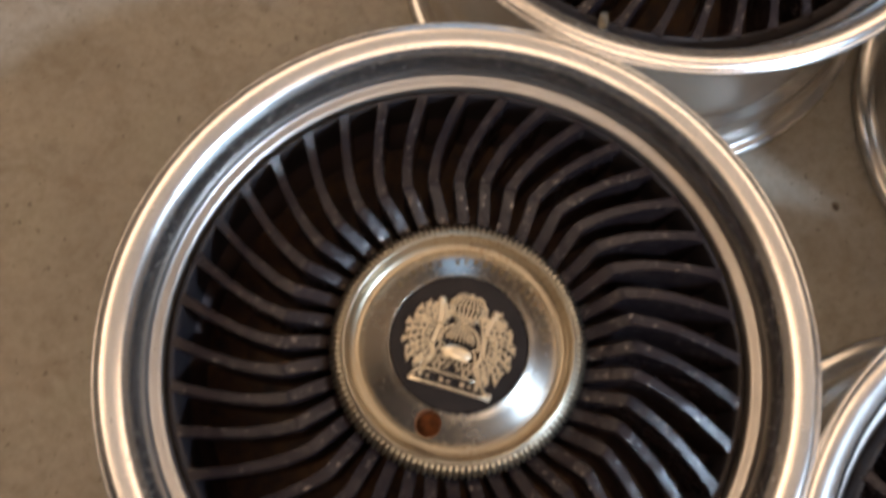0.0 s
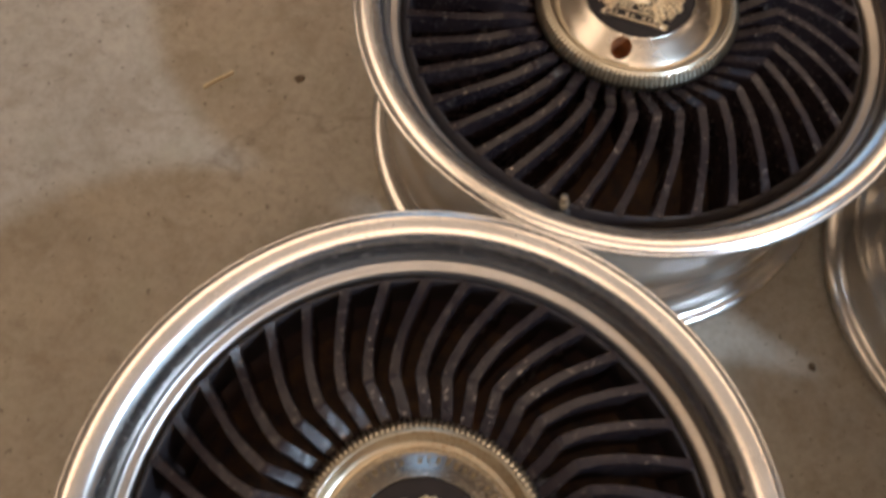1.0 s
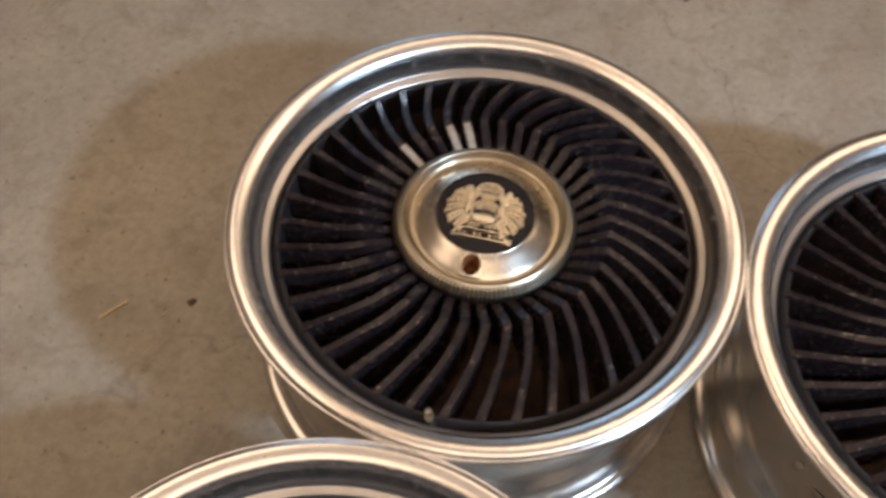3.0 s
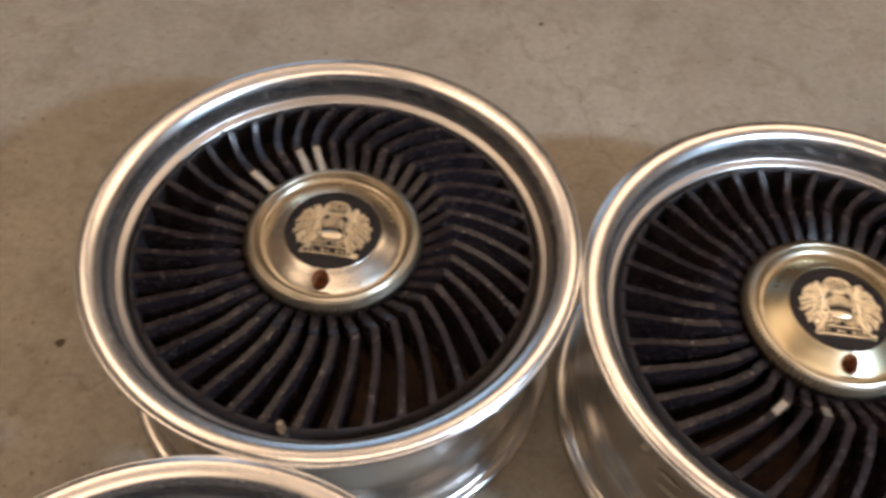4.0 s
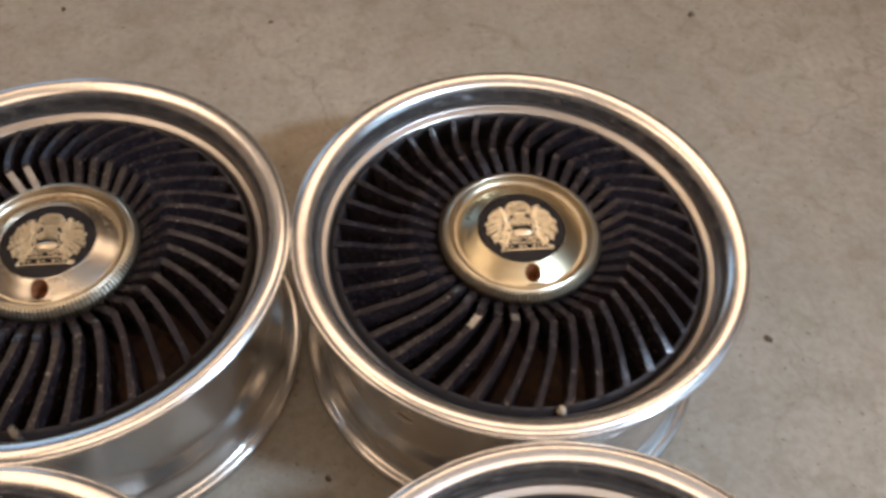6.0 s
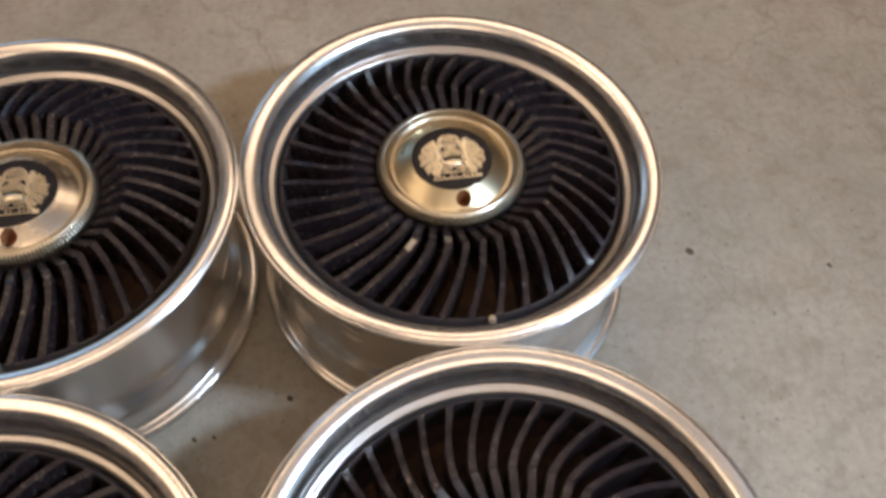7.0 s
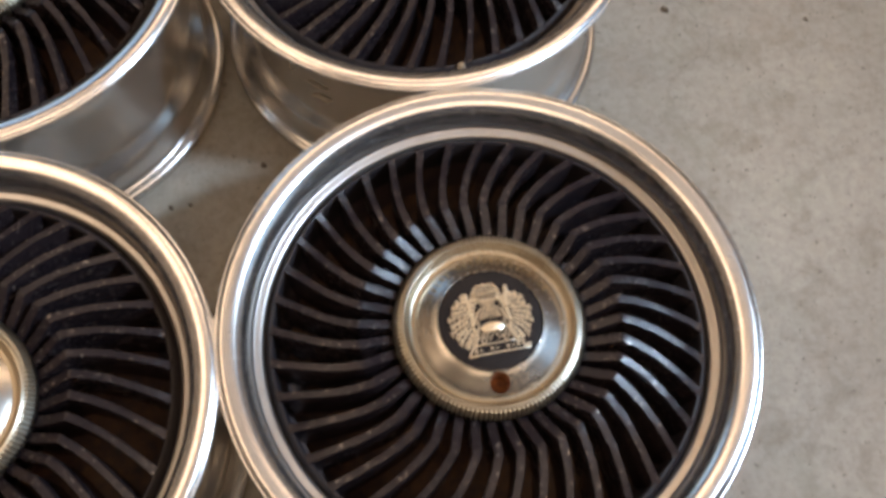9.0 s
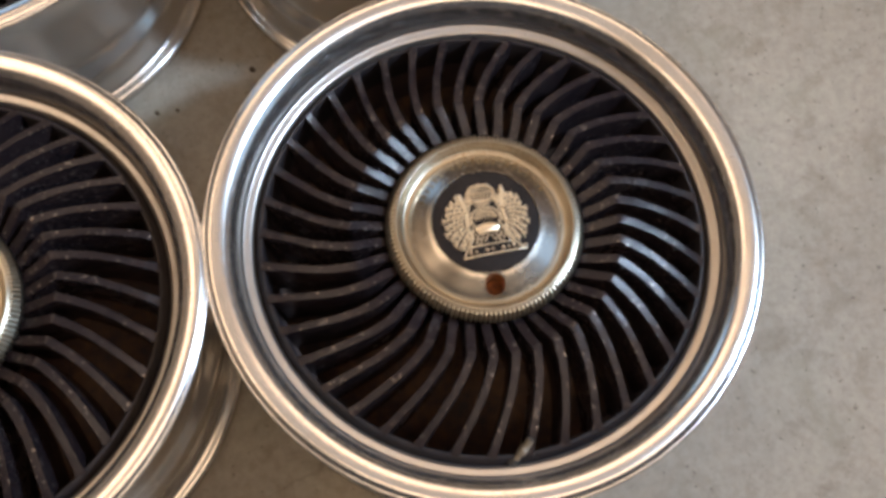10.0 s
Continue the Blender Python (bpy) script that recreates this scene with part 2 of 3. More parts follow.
setting("wall_east", [(EAST, EAST + THICK, SOUTH, d0, 0.0, TOP + 0.1), (EAST, EAST + THICK, d1, NORTH, 0.0, TOP + 0.1),
                      (EAST, EAST + THICK, d0, d1, DOOR_H, TOP + 0.1)], M_WALL, "plain brown garage wall with an open doorway", "wall")
setting("ground", [(-300, 300, -300, 300, -0.20, -0.125)], M_YARD, "grey concrete yard outside the doorway", "ground")

glow = Nodes("tube_glow")
glow.set(Base_Color=(1, 0.9, 0.75, 1), Emission_Color=(1.0, 0.73, 0.505, 1), Emission_Strength=LAMP_GLOW)


def ceiling_light(x, y, turn):
    base = tagged(new("ceiling_light"), "unseen hanging warm box light with a glowing white shade", "ceiling light", "box lights")
    base.matrix_world = pose(x, y, TOP, 0, 0, turn)
    bm = bmesh.new()
    box(bm, -1.1, 1.1, -0.38, 0.38, -0.40, -0.32)
    part("shade", bm, glow.mat, base, smooth=False)
    for s in (-0.5, 0.5):
        bm = bmesh.new()
        bmesh.ops.create_cone(bm, cap_ends=True, segments=10, radius1=0.006, radius2=0.006, depth=0.32, matrix=pose(s * 1.8, 0, -0.16))
        part("rod", bm, M_METAL, base)


ceiling_light(-1.35, 0.35, 80)
ceiling_light(0.75, 1.5, 10)
# extra unseen light, added to brighten the south side of the room
ceiling_light(0.5, -1.2, 0)


def work_lamp():
    """A flat lamp head in a yoke on a pole with three feet; its glass is where the light leaves it."""
    foot = WORK_LAMP + WORK_AIM.to_3x3() @ Vector((0, 0, 0.10))
    base = tagged(new("work_lamp"), "black work lamp with a cool white glass on a tripod pole", "work lamp")
    base.matrix_world = pose(foot.x, foot.y, 0)
    head = base.matrix_world.inverted() @ WORK_AIM
    bm = bmesh.new()
    box(bm, -0.11, 0.11, -0.085, 0.085, 0.012, 0.06)
    bmesh.ops.bevel(bm, geom=bm.edges[:], offset=0.008, segments=2, affect="EDGES")
    housing = part("housing", bm, M_RUBBER, base, "black lamp housing")
    housing.matrix_basis = head
    bm = bmesh.new()
    box(bm, -0.09, 0.09, -0.068, 0.068, 0.004, 0.010)
    part("glass", bm, M_METAL, housing, "white lamp glass", smooth=False)
    bm = bmesh.new()
    bmesh.ops.create_cone(bm, cap_ends=True, segments=14, radius1=0.014, radius2=0.012, depth=WORK_LAMP.z - 0.05, matrix=pose(0, 0, WORK_LAMP.z / 2 + 0.055))
    part("pole", bm, M_RUBBER, base)
    for k in range(3):
        bm = bmesh.new()
        bmesh.ops.create_cone(bm, cap_ends=True, segments=10, radius1=0.010, radius2=0.010, depth=0.30)
        bmesh.ops.transform(bm, matrix=pose(0, 0, 0.094, 0, 0, 120 * k + 20) @ pose(0.13, 0, 0, 0, 122, 0), verts=bm.verts)
        part("leg", bm, M_RUBBER, base)


work_lamp()

# ---- the wheels ----
FINS = 40
STEP = 360 / FINS
# outside of the barrel from the lower flange up to the upper one, then over the lip and down into the well
BARREL = curve_profile([(0.196, 0.000), (0.2045, 0.002), (0.2068, 0.007), (0.2060, 0.0118), (0.2030, 0.0142), (0.1985, 0.0150), (0.1950, 0.0180), (0.1927, 0.0265), (0.1912, 0.0360),
                        (0.1888, 0.0440), (0.1848, 0.0500), (0.1810, 0.0560), (0.1785, 0.0660), (0.1773, 0.0850), (0.1773, 0.1100),
                        (0.1786, 0.1300), (0.1820, 0.1480), (0.1866, 0.1590), (0.1895, 0.1670), (0.198, 0.1755)], 4)
LIP = curve_profile([(0.198, 0.1755), (0.2066, 0.1796), (0.2090, 0.1816), (0.2102, 0.1838), (0.2101, 0.1856), (0.2091, 0.1867), (0.2081, 0.1869), (0.2075, 0.1874),
                     (0.2068, 0.1882), (0.2040, 0.1896), (0.2002, 0.1896), (0.1962, 0.1885), (0.1927, 0.1866), (0.1900, 0.1838), (0.1880, 0.1803), (0.1868, 0.1755),
                     (0.1860, 0.1705), (0.1855, 0.1662)], 5)
STEP_RING = curve_profile([(0.1855, 0.1662), (0.1850, 0.1636), (0.1838, 0.1620), (0.1815, 0.1611), (0.1790, 0.1603), (0.1774, 0.1590), (0.1766, 0.1570), (0.1756, 0.1500)], 5)
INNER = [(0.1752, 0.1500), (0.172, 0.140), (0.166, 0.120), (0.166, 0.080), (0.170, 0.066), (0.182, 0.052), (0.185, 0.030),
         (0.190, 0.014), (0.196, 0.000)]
SPIDER = curve_profile([(0.1770, 0.1545), (0.1755, 0.1552), (0.1737, 0.1588), (0.1718, 0.1619), (0.1700, 0.1627), (0.1688, 0.1610)], 3) + [(0.1680, 0.130), (0.1700, 0.128)]
BACK = curve_profile([(0.1662, 0.092), (0.150, 0.080), (0.125, 0.074), (0.098, 0.082), (0.0700, 0.126)], 4)
# the fin's line: radius, degrees after the bend, height of its top edge, half width
FIN_LINE = ((0.066, 3.4, 0.1650, 0.00368), (0.078, 2.3, 0.1722, 0.00368), (0.090, 1.1, 0.1785, 0.00356), (0.0995, 0.15, 0.1833, 0.00345),
            (0.1018, 0.0, 0.1841, 0.00338), (0.1040, 0.22, 0.1838, 0.00328), (0.116, 1.8, 0.1810, 0.00311), (0.130, 4.0, 0.1778, 0.00287),
            (0.146, 6.7, 0.1735, 0.00276), (0.158, 8.6, 0.1690, 0.00287), (0.1668, 9.8, 0.1656, 0.0032), (0.1708, 10.4, 0.1638, 0.00414))


def fin_mesh():
    bm = bmesh.new()
    pts = [Vector((r * math.cos(radians(-a)), r * math.sin(radians(-a)), z)) for r, a, z, w in FIN_LINE]
    spine, secs = [], []
    for i, p in enumerate(pts):
        d = pts[min(i + 1, len(pts) - 1)] - pts[max(i - 1, 0)]
        side = Vector((-d.y, d.x, 0)).normalized()
        w = FIN_LINE[i][3]
        deep = 0.052
        spine.append((p, side))
        secs.append([(-w * 0.8, -deep), (w * 0.8, -deep), (w * 1.03, -0.0011), (w * 0.93, -0.0001), (0, 0), (-w * 0.93, -0.0001), (-w * 1.03, -0.0011)])
    sweep(bm, spine, secs)
    data = part("fin", bm, M_FIN, None)
    mesh = data.data
    bpy.data.objects.remove(data)
    return mesh


FIN = fin_mesh()


def bare_fin(r0, r1):
    """A fin whose paint has come off the top between two radii."""
    data = FIN.copy()
    data.materials.append(M_BARE)
    for poly in data.polygons:
        if r0 < poly.center.xy.length < r1 and poly.normal.z > 0.6:
            poly.material_index = 1
    return data


FIN_BARE = bare_fin(0.070, 0.097)
FIN_CHIPPED = {36: bare_fin(0.104, 0.118), 38: bare_fin(0.092, 0.099)}

RIDGES = 128
# the cap from its skirt inwards; the ridged band comes first
KNURL = [(0.0705, 0.160), (0.0746, 0.1705), (0.0758, 0.1738), (0.0755, 0.1772), (0.0716, 0.1819), (0.0690, 0.1826)]
GROOVE = curve_profile([(0.0664, 0.1833), (0.0656, 0.1822), (0.0648, 0.1802), (0.0634, 0.1782), (0.0612, 0.1768), (0.0584, 0.1769)], 5)
RAISED = curve_profile([(0.0690, 0.1826), (0.0678, 0.1834), (0.0670, 0.1837), (0.0664, 0.1833)], 4)
DISH = curve_profile([(0.0584, 0.1769), (0.0550, 0.1790), (0.0500, 0.1818), (0.0450, 0.1846), (0.0415, 0.1863), (0.0405, 0.1868), (0.0400, 0.1850)], 5)
HOLE_R, HOLE_SIZE = 0.0488, 0.0074


def crest_mesh(rng):
    """A relief of a crown, a shield between two scrolled supporters, and a ribbon below, as many small bars and bosses."""
    bm = bmesh.new()
    z0 = 0.0002

    def bar(x0, y0, x1, y1, w, h=0.0017):
        w *= 1.35
        d = Vector((x1 - x0, y1 - y0, 0))
        m = Matrix.Translation(((x0 + x1) / 2, (y0 + y1) / 2, z0)) @ Matrix.Rotation(math.atan2(d.y, d.x), 4, "Z")
        v = box(bm, -d.length / 2, d.length / 2, -w / 2, w / 2, 0, h, m)
        for q in v:
            if q.co.z > z0 + h * 0.5:
                c = Vector(((x0 + x1) / 2, (y0 + y1) / 2, q.co.z))
                q.co = c + (q.co - c) * 0.72
                q.co.z = z0 + h

    def arc(cx, cy, r, a0, a1, w, n=6, h=0.0013):
        p = [(cx + r * math.cos(radians(a0 + (a1 - a0) * k / n)), cy + r * math.sin(radians(a0 + (a1 - a0) * k / n))) for k in range(n + 1)]
        for a, b in zip(p, p[1:]):
            bar(*a, *b, w, h)

    def boss(cx, cy, rx, ry, h):
        bmesh.ops.create_uvsphere(bm, u_segments=14, v_segments=8, radius=1,
                                  matrix=Matrix.Translation((cx, cy, z0)) @ Matrix.Diagonal((rx, ry, h, 1)))

    # shield: a domed lower field, a net of bands above it
    boss(0, -0.0062, 0.0098, 0.0046, 0.0021)
    arc(0, -0.001, 0.0118, -8, 188, 0.0015, 11)
    arc(0, 0.0005, 0.0084, 5, 175, 0.0009, 9)
    for k in range(-3, 4):
        bar(k * 0.0026, 0.0002, k * 0.0016, 0.0078 - abs(k) * 0.0007, 0.0008)
    for s in (-1, 1):
        bar(0, 0.0046, s * 0.0066, 0.0018, 0.0008)
        bar(0, 0.0080, s * 0.0070, 0.0042, 0.0008)
        bar(s * 0.0030, -0.0105, s * 0.0085, -0.0098, 0.0012)
    # crown: a ribbed cap with six sides over a band
    top = [(-0.0078, 0.0150), (-0.0112, 0.0215), (-0.0062, 0.0278), (0.0062, 0.0278), (0.0112, 0.0215), (0.0078, 0.0150)]
    for a, b in zip(top, top[1:]):
        bar(*a, *b, 0.0014)
    bar(-0.0078, 0.0150, 0.0078, 0.0150, 0.0018)
    bar(-0.0060, 0.0126, 0.0060, 0.0126, 0.0012)
    bar(-0.0105, 0.0216, 0.0105, 0.0216, 0.0009)
    for k in range(-3, 4):
        bar(k * 0.0022, 0.0158, k * 0.0029, 0.0212, 0.0009)
        bar(k * 0.0028, 0.0220, k * 0.0017, 0.0272 - abs(k) * 0.0003, 0.0009)
    for k in range(-1, 2):
        boss(k * 0.0052, 0.0287 - abs(k) * 0.0008, 0.0012, 0.0012, 0.0016)
    for s in (-1, 1):
        # the supporters: a raised head, a long body, a hind limb down to the ribbon
        boss(s * 0.0160, 0.0212, 0.0024, 0.0028, 0.0022)
        bar(s * 0.0178, 0.0235, s * 0.0150, 0.0170, 0.0017, 0.0018)
        bar(s * 0.0158, 0.0195, s * 0.0132, 0.0065, 0.0026, 0.0018)
        bar(s * 0.0136, 0.0075, s * 0.0150, -0.0060, 0.0027, 0.0018)
        bar(s * 0.0148, -0.0045, s * 0.0118, -0.0135, 0.0022, 0.0017)
        bar(s * 0.0122, -0.0125, s * 0.0180, -0.0200, 0.0020, 0.0017)
        bar(s * 0.0140, 0.0120, s * 0.0098, 0.0135, 0.0014, 0.0015)
        bar(s * 0.0136, 0.0045, s * 0.0112, 0.0070, 0.0012, 0.0015)
        # leaves that fan outwards, each a curved rib with short barbs
        for k in range(11):
            a0 = 60 - 9.6 * k
            reach = (0.0258, 0.0284, 0.0298, 0.0292, 0.0312, 0.0300, 0.0314, 0.0296, 0.0302, 0.0276, 0.0262)[k]
            for q in range(4):
                r0, r1 = 0.0168 + (reach - 0.0168) * q / 4, 0.0168 + (reach - 0.0168) * (q + 1) / 4
                b0, b1 = radians(a0 - 3.5 * q), radians(a0 - 3.5 * (q + 1))
                bar(s * r0 * math.cos(b0), r0 * math.sin(b0), s * r1 * math.cos(b1), r1 * math.sin(b1), 0.0016 - 0.0001 * q, 0.0017)
                for g in (-1, 1):
                    c, l = b1 + g * radians(46 + rng.uniform(-10, 10)), rng.uniform(0.0022, 0.0034)
                    x, y = r1 * math.cos(b1), r1 * math.sin(b1)
                    bar(s * x, y, s * (x - 0.2 * l + l * math.cos(c)), y + l * math.sin(c), 0.0011, rng.uniform(0.0009, 0.0015))
            x, y = reach * math.cos(radians(a0 - 14)), reach * math.sin(radians(a0 - 14))
            arc(s * x, y, 0.0013, a0, a0 + 260, 0.0010, 5)
        # small strokes that fill the ground between body and shield
        for k in range(16):
            x, y = s * (0.0095 + 0.0006 * (k % 5)), 0.0150 - 0.0017 * k
            t, l = radians(rng.uniform(20, 160)), rng.uniform(0.0013, 0.0022)
            bar(x - l * math.cos(t), y - l * math.sin(t), x + l * math.cos(t), y + l * math.sin(t), 0.0009, rng.uniform(0.0008, 0.0013))
        for k in range(44):
            a, r = radians(rng.uniform(-50, 58)), rng.uniform(0.0165, 0.0300)
            t, l = rng.uniform(0, math.pi), rng.uniform(0.0009, 0.0020)
            x, y = s * r * math.cos(a), r * math.sin(a)
            bar(x - l * math.cos(t), y - l * math.sin(t), x + l * math.cos(t), y + l * math.sin(t), rng.uniform(0.0006, 0.0011), rng.uniform(0.0012, 0.0021))
        # scroll and short strokes round the feet
        arc(s * 0.0188, -0.0165, 0.0028, -60, 250, 0.0012, 8)
        boss(s * 0.0188, -0.0165, 0.0014, 0.0014, 0.0014)
        arc(s * 0.0085, -0.0158, 0.0022, 0, 320, 0.0008, 7)
        for k in range(10):
            x, y = s * (0.0015 + 0.00115 * k), -0.0124 - 0.0016 * (k % 3)
            l, t = 0.0015, radians(35 + 70 * (k % 2))
            bar(x - l * math.cos(t), y - l * math.sin(t), x + l * math.cos(t), y + l * math.sin(t), 0.0008)
        bar(s * 0.0165, -0.0178, s * 0.0225, -0.0268, 0.0013)
    # the ribbon: two long lines with worn blocks between them
    bar(-0.0168, -0.0192, 0.0168, -0.0192, 0.0010)
    bar(-0.0225, -0.0268, 0.0258, -0.0268, 0.0012)
    for k in range(-4, 6):
        if k not in (-2, 1):
            bar(k * 0.0041 - 0.0014, -0.0231, k * 0.0041 + 0.0013, -0.0231, 0.0020 if k % 3 else 0.0010)
    bar(0.0212, -0.0246, 0.0262, -0.0246, 0.0016)
    return bm


def lettering_mesh():
    """Worn raised marks along the upper edge of the dish, too worn to read."""
    bm = bmesh.new()
    rng = random.Random(4)
    for k in range(22):
        if k in (6, 14):
            continue
        a = radians(155 - 130 * k / 21)
        r = 0.0505
        m = Matrix.Translation((r * math.cos(a), r * math.sin(a), 0.1815)) @ Matrix.Rotation(a - math.pi / 2, 4, "Z") @ Matrix.Rotation(radians(-29), 4, "X")
        box(bm, -0.0011, -0.0005, -0.0022, 0.0022, 0, 0.0007, m)
        if rng.random() < 0.7:
            box(bm, 0.0006, 0.0011, -0.0022, 0.0022, 0, 0.0007, m)
        for y in rng.sample((-0.0019, 0.0, 0.0019), 2):
            box(bm, -0.0011, 0.0011, y - 0.0003, y + 0.0003, 0, 0.0007, m)
    return bm


def hub_cap(wheel, turn, crest_turn, material, seed):
    cap = shared("center_cap", None, wheel, pose(0, 0, 0, 0, 0, turn))
    data = bpy.data.meshes.new("center_cap")
    bm = bmesh.new()
    # the dish, with a round hole cut by leaving the grid open there
    lathe(DISH, 144, bm=bm)
    hole = Vector((0, -HOLE_R, 0))
    near = [f for f in bm.faces if (f.calc_center_median().xy - hole.xy).length < HOLE_SIZE * 0.92]
    bmesh.ops.delete(bm, geom=near, context="FACES")
    for v in bm.verts:
        if v.is_boundary:
            d = v.co.xy - hole.xy
            if d.length < HOLE_SIZE * 1.5:
                d = d.normalized() * HOLE_SIZE
                v.co.x, v.co.y = hole.x + d.x, hole.y + d.y
    bm.to_mesh(data)
    bm.free()
    data.polygons.foreach_set("use_smooth", [True] * len(data.polygons))
    data.materials.append(material)
    cap.parent = None
    bpy.data.objects.remove(cap)
    cap = shared("center_cap", data, wheel, pose(0, 0, 0, 0, 0, turn), "domed chrome center cap with a ridged edge")

    def ridge(k, i, r, z):
        low = k % 4 in (2, 3)
        return (r - (0, 0.0020, 0.0018, 0.0016, 0.0006, 0)[i] * low, z - (0, 0, 0, 0.0012, 0.0010, 0)[i] * low)

    ring = part("ridged_ring", lathe(KNURL, RIDGES * 4, wobble=ridge), M_EDGE, cap, "chrome ring with coin-like ridges", smooth=False)
    # one slot per ridge is coloured dark, as if it mirrored the fins
    ring.data.materials.append(M_RIDGE_SHADE)
    for poly in ring.data.polygons:
        c = poly.center
        slot = int(math.degrees(math.atan2(c.y, c.x)) % 360 / 360 * RIDGES * 4) % 4
        if slot == 2 and c.z > 0.165 and c.xy.length > 0.0695:
            poly.material_index = 1
    part("groove", lathe(GROOVE, 144), M_TARNISH, cap, "brown tarnished groove")
    part("raised_ring", lathe(RAISED, 144), M_EDGE, cap)
    bm = bmesh.new()
    rim = [(HOLE_SIZE * 1.02, 0.1824), (HOLE_SIZE * 0.97, 0.1820), (HOLE_SIZE * 0.95, 0.1655)]
    lathe(rim, 28, bm=bm)
    for v in bm.verts:
        if v.co.z > 0.18:
            v.co.z += 0.56 * v.co.y
    bmesh.ops.create_circle(bm, cap_ends=True, segments=28, radius=HOLE_SIZE * 0.95, matrix=Matrix.Translation((0, 0, 0.1660)))
    bmesh.ops.translate(bm, vec=hole, verts=bm.verts)
    part("lock_hole", bm, M_RUST, cap, "round rusty lock hole")
    bm = lathe([(0.0001, 0.1871), (0.012, 0.1871), (0.026, 0.1870), (0.036, 0.1868), (0.0392, 0.1863), (0.0400, 0.1850)], 96)
    disc = part("emblem_disc", bm, M_EMBLEM, cap, "black enamel disc")
    bm = crest_mesh(random.Random(seed))
    bmesh.ops.transform(bm, matrix=Matrix.Translation((0, 0.0002, 0.1868)), verts=bm.verts)
    crest = part("crest", bm, M_CREST, disc, "gold relief crest of plain scrolls", smooth=False)
    crest.matrix_basis = pose(0, 0, 0, 0, 0, crest_turn)
    part("lettering", lettering_mesh(), M_LETTER, cap, "worn raised marks", smooth=False)


def valve(wheel, turn, lean_in, lean_side, length):
    bm = lathe([(0.0001, 0.004), (0.0034, 0.0035), (0.0044, 0.0), (0.0044, -0.006)], 20)
    stem = part("valve_stem", bm, M_RUBBER, wheel, "short valve stem")
    a = radians(turn)
    r = 0.1745
    stem.matrix_basis = pose(r * math.cos(a), r * math.sin(a), 0.1570, 0, 0, turn) @ pose(0, 0, 0, lean_side, lean_in, 0)
    bm = lathe([(0.0001, length), (0.0016, length), (0.0027, length - 0.0004), (0.0030, length - 0.0014), (0.0030, length * 0.66), (0.0037, length * 0.64),
                (0.0037, length * 0.45), (0.0027, length * 0.43), (0.0027, 0.003)], 16)
    part("valve_cap", bm, M_VALVE, stem, "dull grey metal valve cap")


RIM_PARTS = {}


def patch(angle, z, width, height):
    """A torn scrap that follows the barrel's outside."""
    rng = random.Random(int(angle))
    bm = bmesh.new()
    rows = []
    for i in range(5):
        zz = z + height * (i / 4 - 0.5)
        r = float(np.interp(zz, [q[1] for q in BARREL[30:]], [q[0] for q in BARREL[30:]])) + 0.0008
        row = []
        for k in range(7):
            a = radians(angle) + (width * (k / 6 - 0.5) + rng.uniform(-0.12, 0.12) * width * (k in (0, 6)) + (i - 2) * width * 0.12) / r
            row.append(bm.verts.new((r * math.cos(a), r * math.sin(a), zz)))
        rows.append(row)
    for a, b in zip(rows, rows[1:]):
        for k in range(6):
            bm.faces.new((a[k], a[k + 1], b[k + 1], b[k]))
    return bm



def wheel_at(x, y, turn, cap_turn, crest_turn, label, cap_material, bare=(), seed=1, stem=None, residue=(), chipped={}):
    wheel = tagged(new("car_wheel"), label, "wheel", "four wheels lying face up on the floor")
    wheel.matrix_world = pose(x, y, 0, 0, 0, 0)
    hub = pose(0, 0, 0, 0, 0, turn)
    if not RIM_PARTS:
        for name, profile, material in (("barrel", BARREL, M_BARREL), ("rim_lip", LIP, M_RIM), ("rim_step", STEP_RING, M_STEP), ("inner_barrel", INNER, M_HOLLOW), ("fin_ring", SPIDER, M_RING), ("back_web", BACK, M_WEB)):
            ob = part(name, lathe(profile, 192), material, None)
            RIM_PARTS[name] = ob.data
            bpy.data.objects.remove(ob)
        ob = part("hub", lathe([(0.0001, 0.158), (0.066, 0.158), (0.0695, 0.164), (0.0700, 0.168), (0.0690, 0.130), (0.050, 0.125), (0.0001, 0.125)], 72), M_FIN, None)
        RIM_PARTS["hub"] = ob.data
        bpy.data.objects.remove(ob)
    labels = {"barrel": "dull chrome barrel", "rim_lip": "polished chrome lip with pitting", "rim_step": "dull grey step inside the lip", "inner_barrel": "inner barrel coloured dark for the shade inside",
              "fin_ring": "black painted ring", "back_web": "rusty dark web behind the fins", "hub": "black hub"}
    for name, data in RIM_PARTS.items():
        shared(name, data, wheel, hub, labels[name])
    for k in range(FINS):
        shared("fin", FIN_BARE if k in bare else chipped.get(k, FIN), wheel, pose(0, 0, 0, 0, 0, turn + STEP * k))
    for a, z, w, h in residue:
        part("label_residue", patch(a, z, w, h), M_PAPER, wheel, "pale remnant of a torn paper label")
    hub_cap(wheel, cap_turn, crest_turn, cap_material, seed)
    valve(wheel, *(stem or (turn - 3.3, -25, 0, 0.018)))


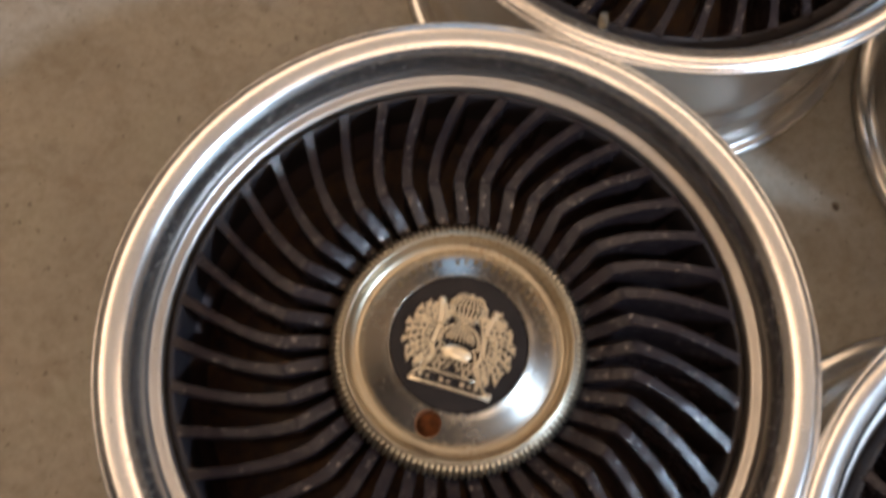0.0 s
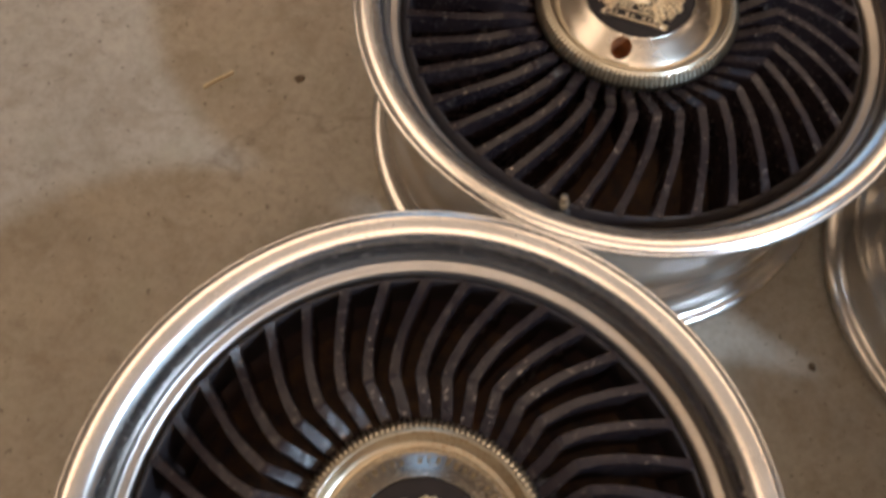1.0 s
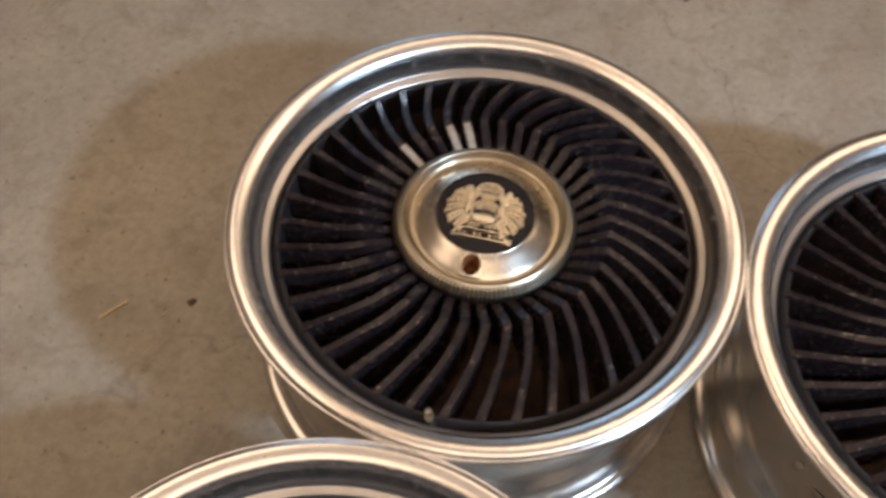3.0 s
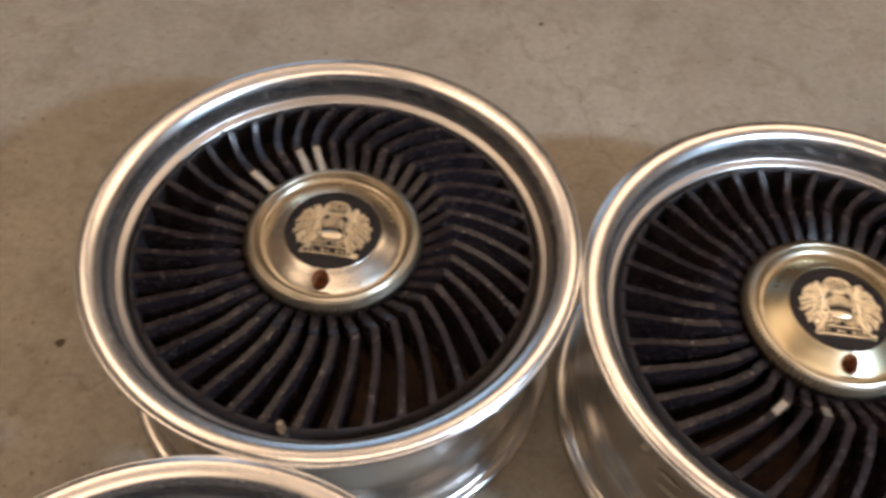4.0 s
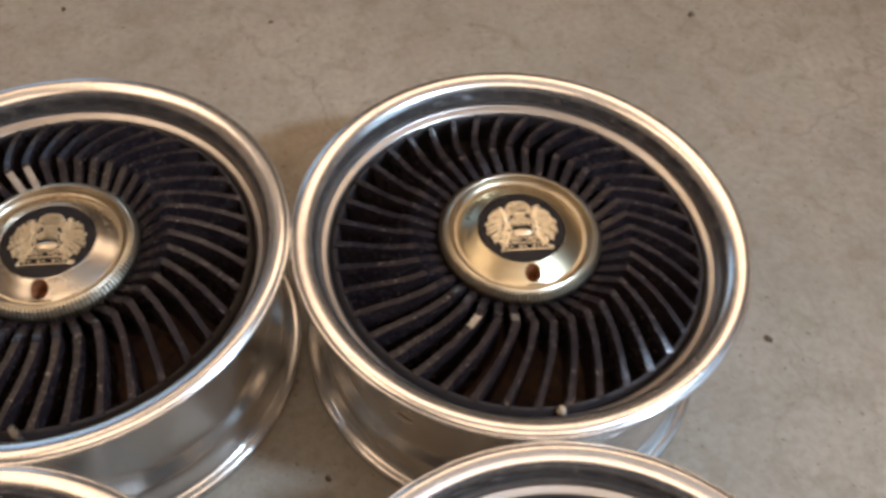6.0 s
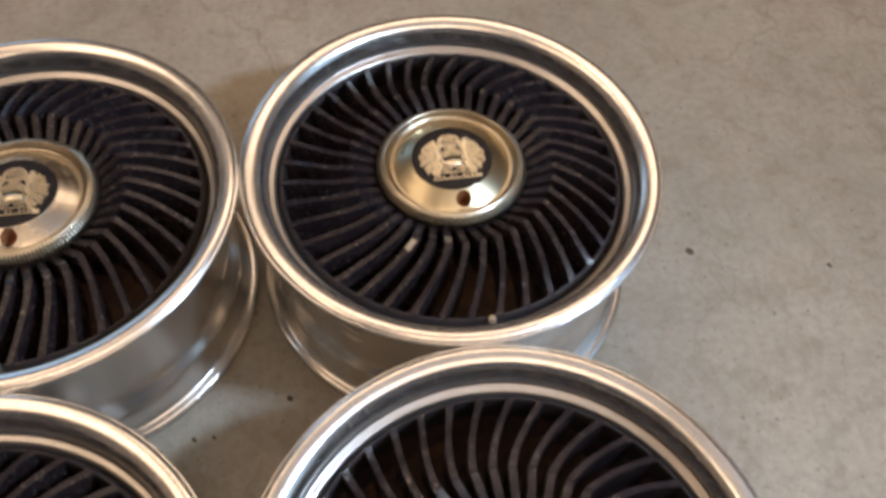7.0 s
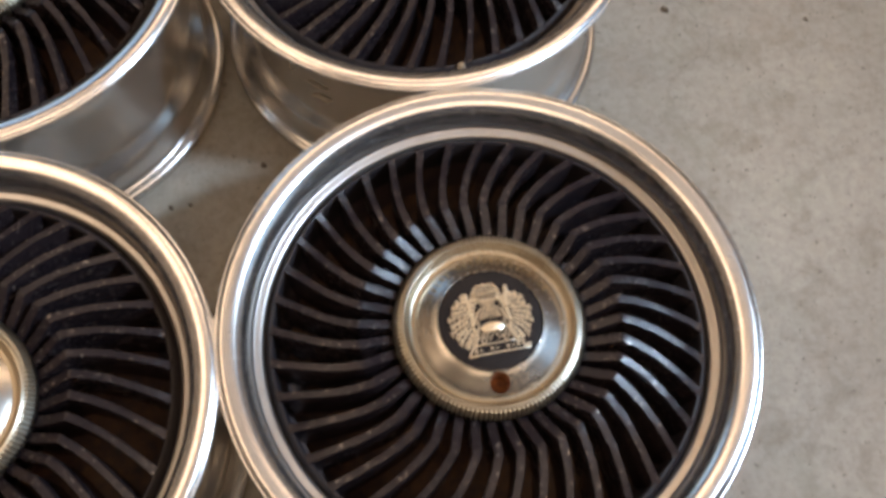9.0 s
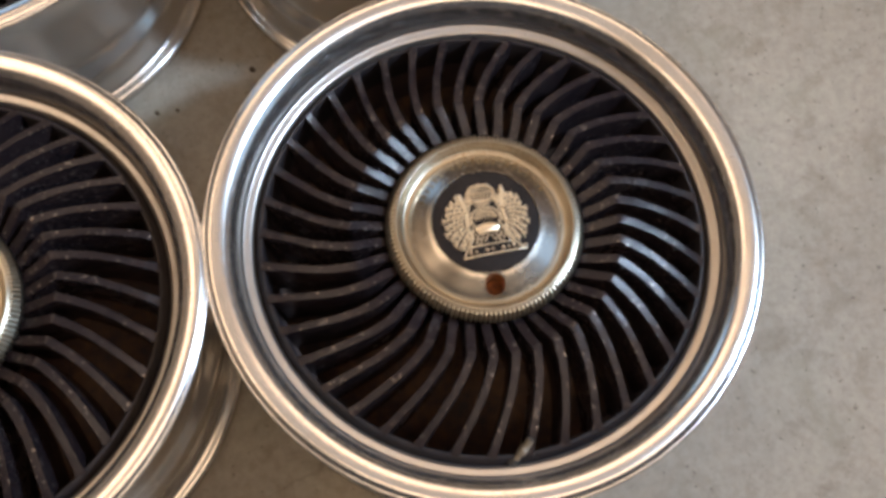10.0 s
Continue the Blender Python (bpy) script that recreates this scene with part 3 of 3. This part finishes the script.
wheel_at(-0.2119, -0.2088, -85.94, 1.1, 5, "chrome car wheel with black turbine fins and a bright center cap", M_CAP, seed=1, stem=(-90, -12, 0, 0.016))
wheel_at(-0.2069, 0.2088, -84.9, 1.0, 1, "chrome car wheel with black turbine fins, three of them scraped bare", M_CAP, (22, 23, 26), seed=2,
         stem=(-89.1, -14, 10, 0.015))
wheel_at(0.2130, 0.2102, -81.2, 6.1, -4, "chrome car wheel with black turbine fins and a yellowed center cap", M_CAP_AGED, seed=3, stem=(-85.2, 0, 0, 0.011),
         residue=((-140.5, 0.109, 0.006, 0.012), (-131.0, 0.104, 0.020, 0.005), (-129.6, 0.086, 0.018, 0.007)), chipped=FIN_CHIPPED)
wheel_at(0.2048, -0.2102, -88.4, -2.2, 4, "chrome car wheel with black turbine fins and a leaning metal valve", M_CAP, seed=4, stem=(-93.5, -40, -32, 0.024))


# ---- small things on the floor ----
def clump(x, y, size, flat, seed):
    rng = random.Random(seed)
    bm = bmesh.new()
    bmesh.ops.create_icosphere(bm, subdivisions=2, radius=1)
    for v in bm.verts:
        v.co *= 0.75 + 0.45 * noise.noise(v.co * 1.7 + Vector((seed * 3.1, 0, 0))) + rng.uniform(-0.05, 0.05)
    bmesh.ops.transform(bm, matrix=pose(x, y, size * flat * 0.35, 0, 0, rng.uniform(0, 360)) @ Matrix.Diagonal((size, size * 0.7, size * flat, 1)), verts=bm.verts)
    tagged(mesh_object("dirt_clump", bm, M_DIRT), "small dark crumb of dirt on the concrete", "dirt", "crumbs on the floor")


for i, (x, y, s) in enumerate(((-0.483, 0.154, 0.007), (0.028, 0.055, 0.0055), (0.556, 0.749, 0.008), (-0.059, 0.739, 0.005), (0.507, 0.192, 0.007),
                               (0.669, 0.155, 0.0045), (-0.35, 0.77, 0.006), (-0.07, 0.02, 0.004), (-0.05, 0.02, 0.003))):
    clump(x, y, s, 0.35, i + 1)
bm = bmesh.new()
sweep(bm, [(Vector((-0.562 + 0.0062 * k, 0.112 + 0.0085 * k + 0.001 * math.sin(k), 0.0012)), Vector((-0.81, 0.59, 0))) for k in range(4)],
      [[(-0.0014, -0.0011), (0.0014, -0.0011), (0.0011, 0.0012), (-0.0011, 0.0012)]] * 4)
tagged(mesh_object("straw", bm, M_STRAW), "short pale bit of straw on the concrete", "straw")
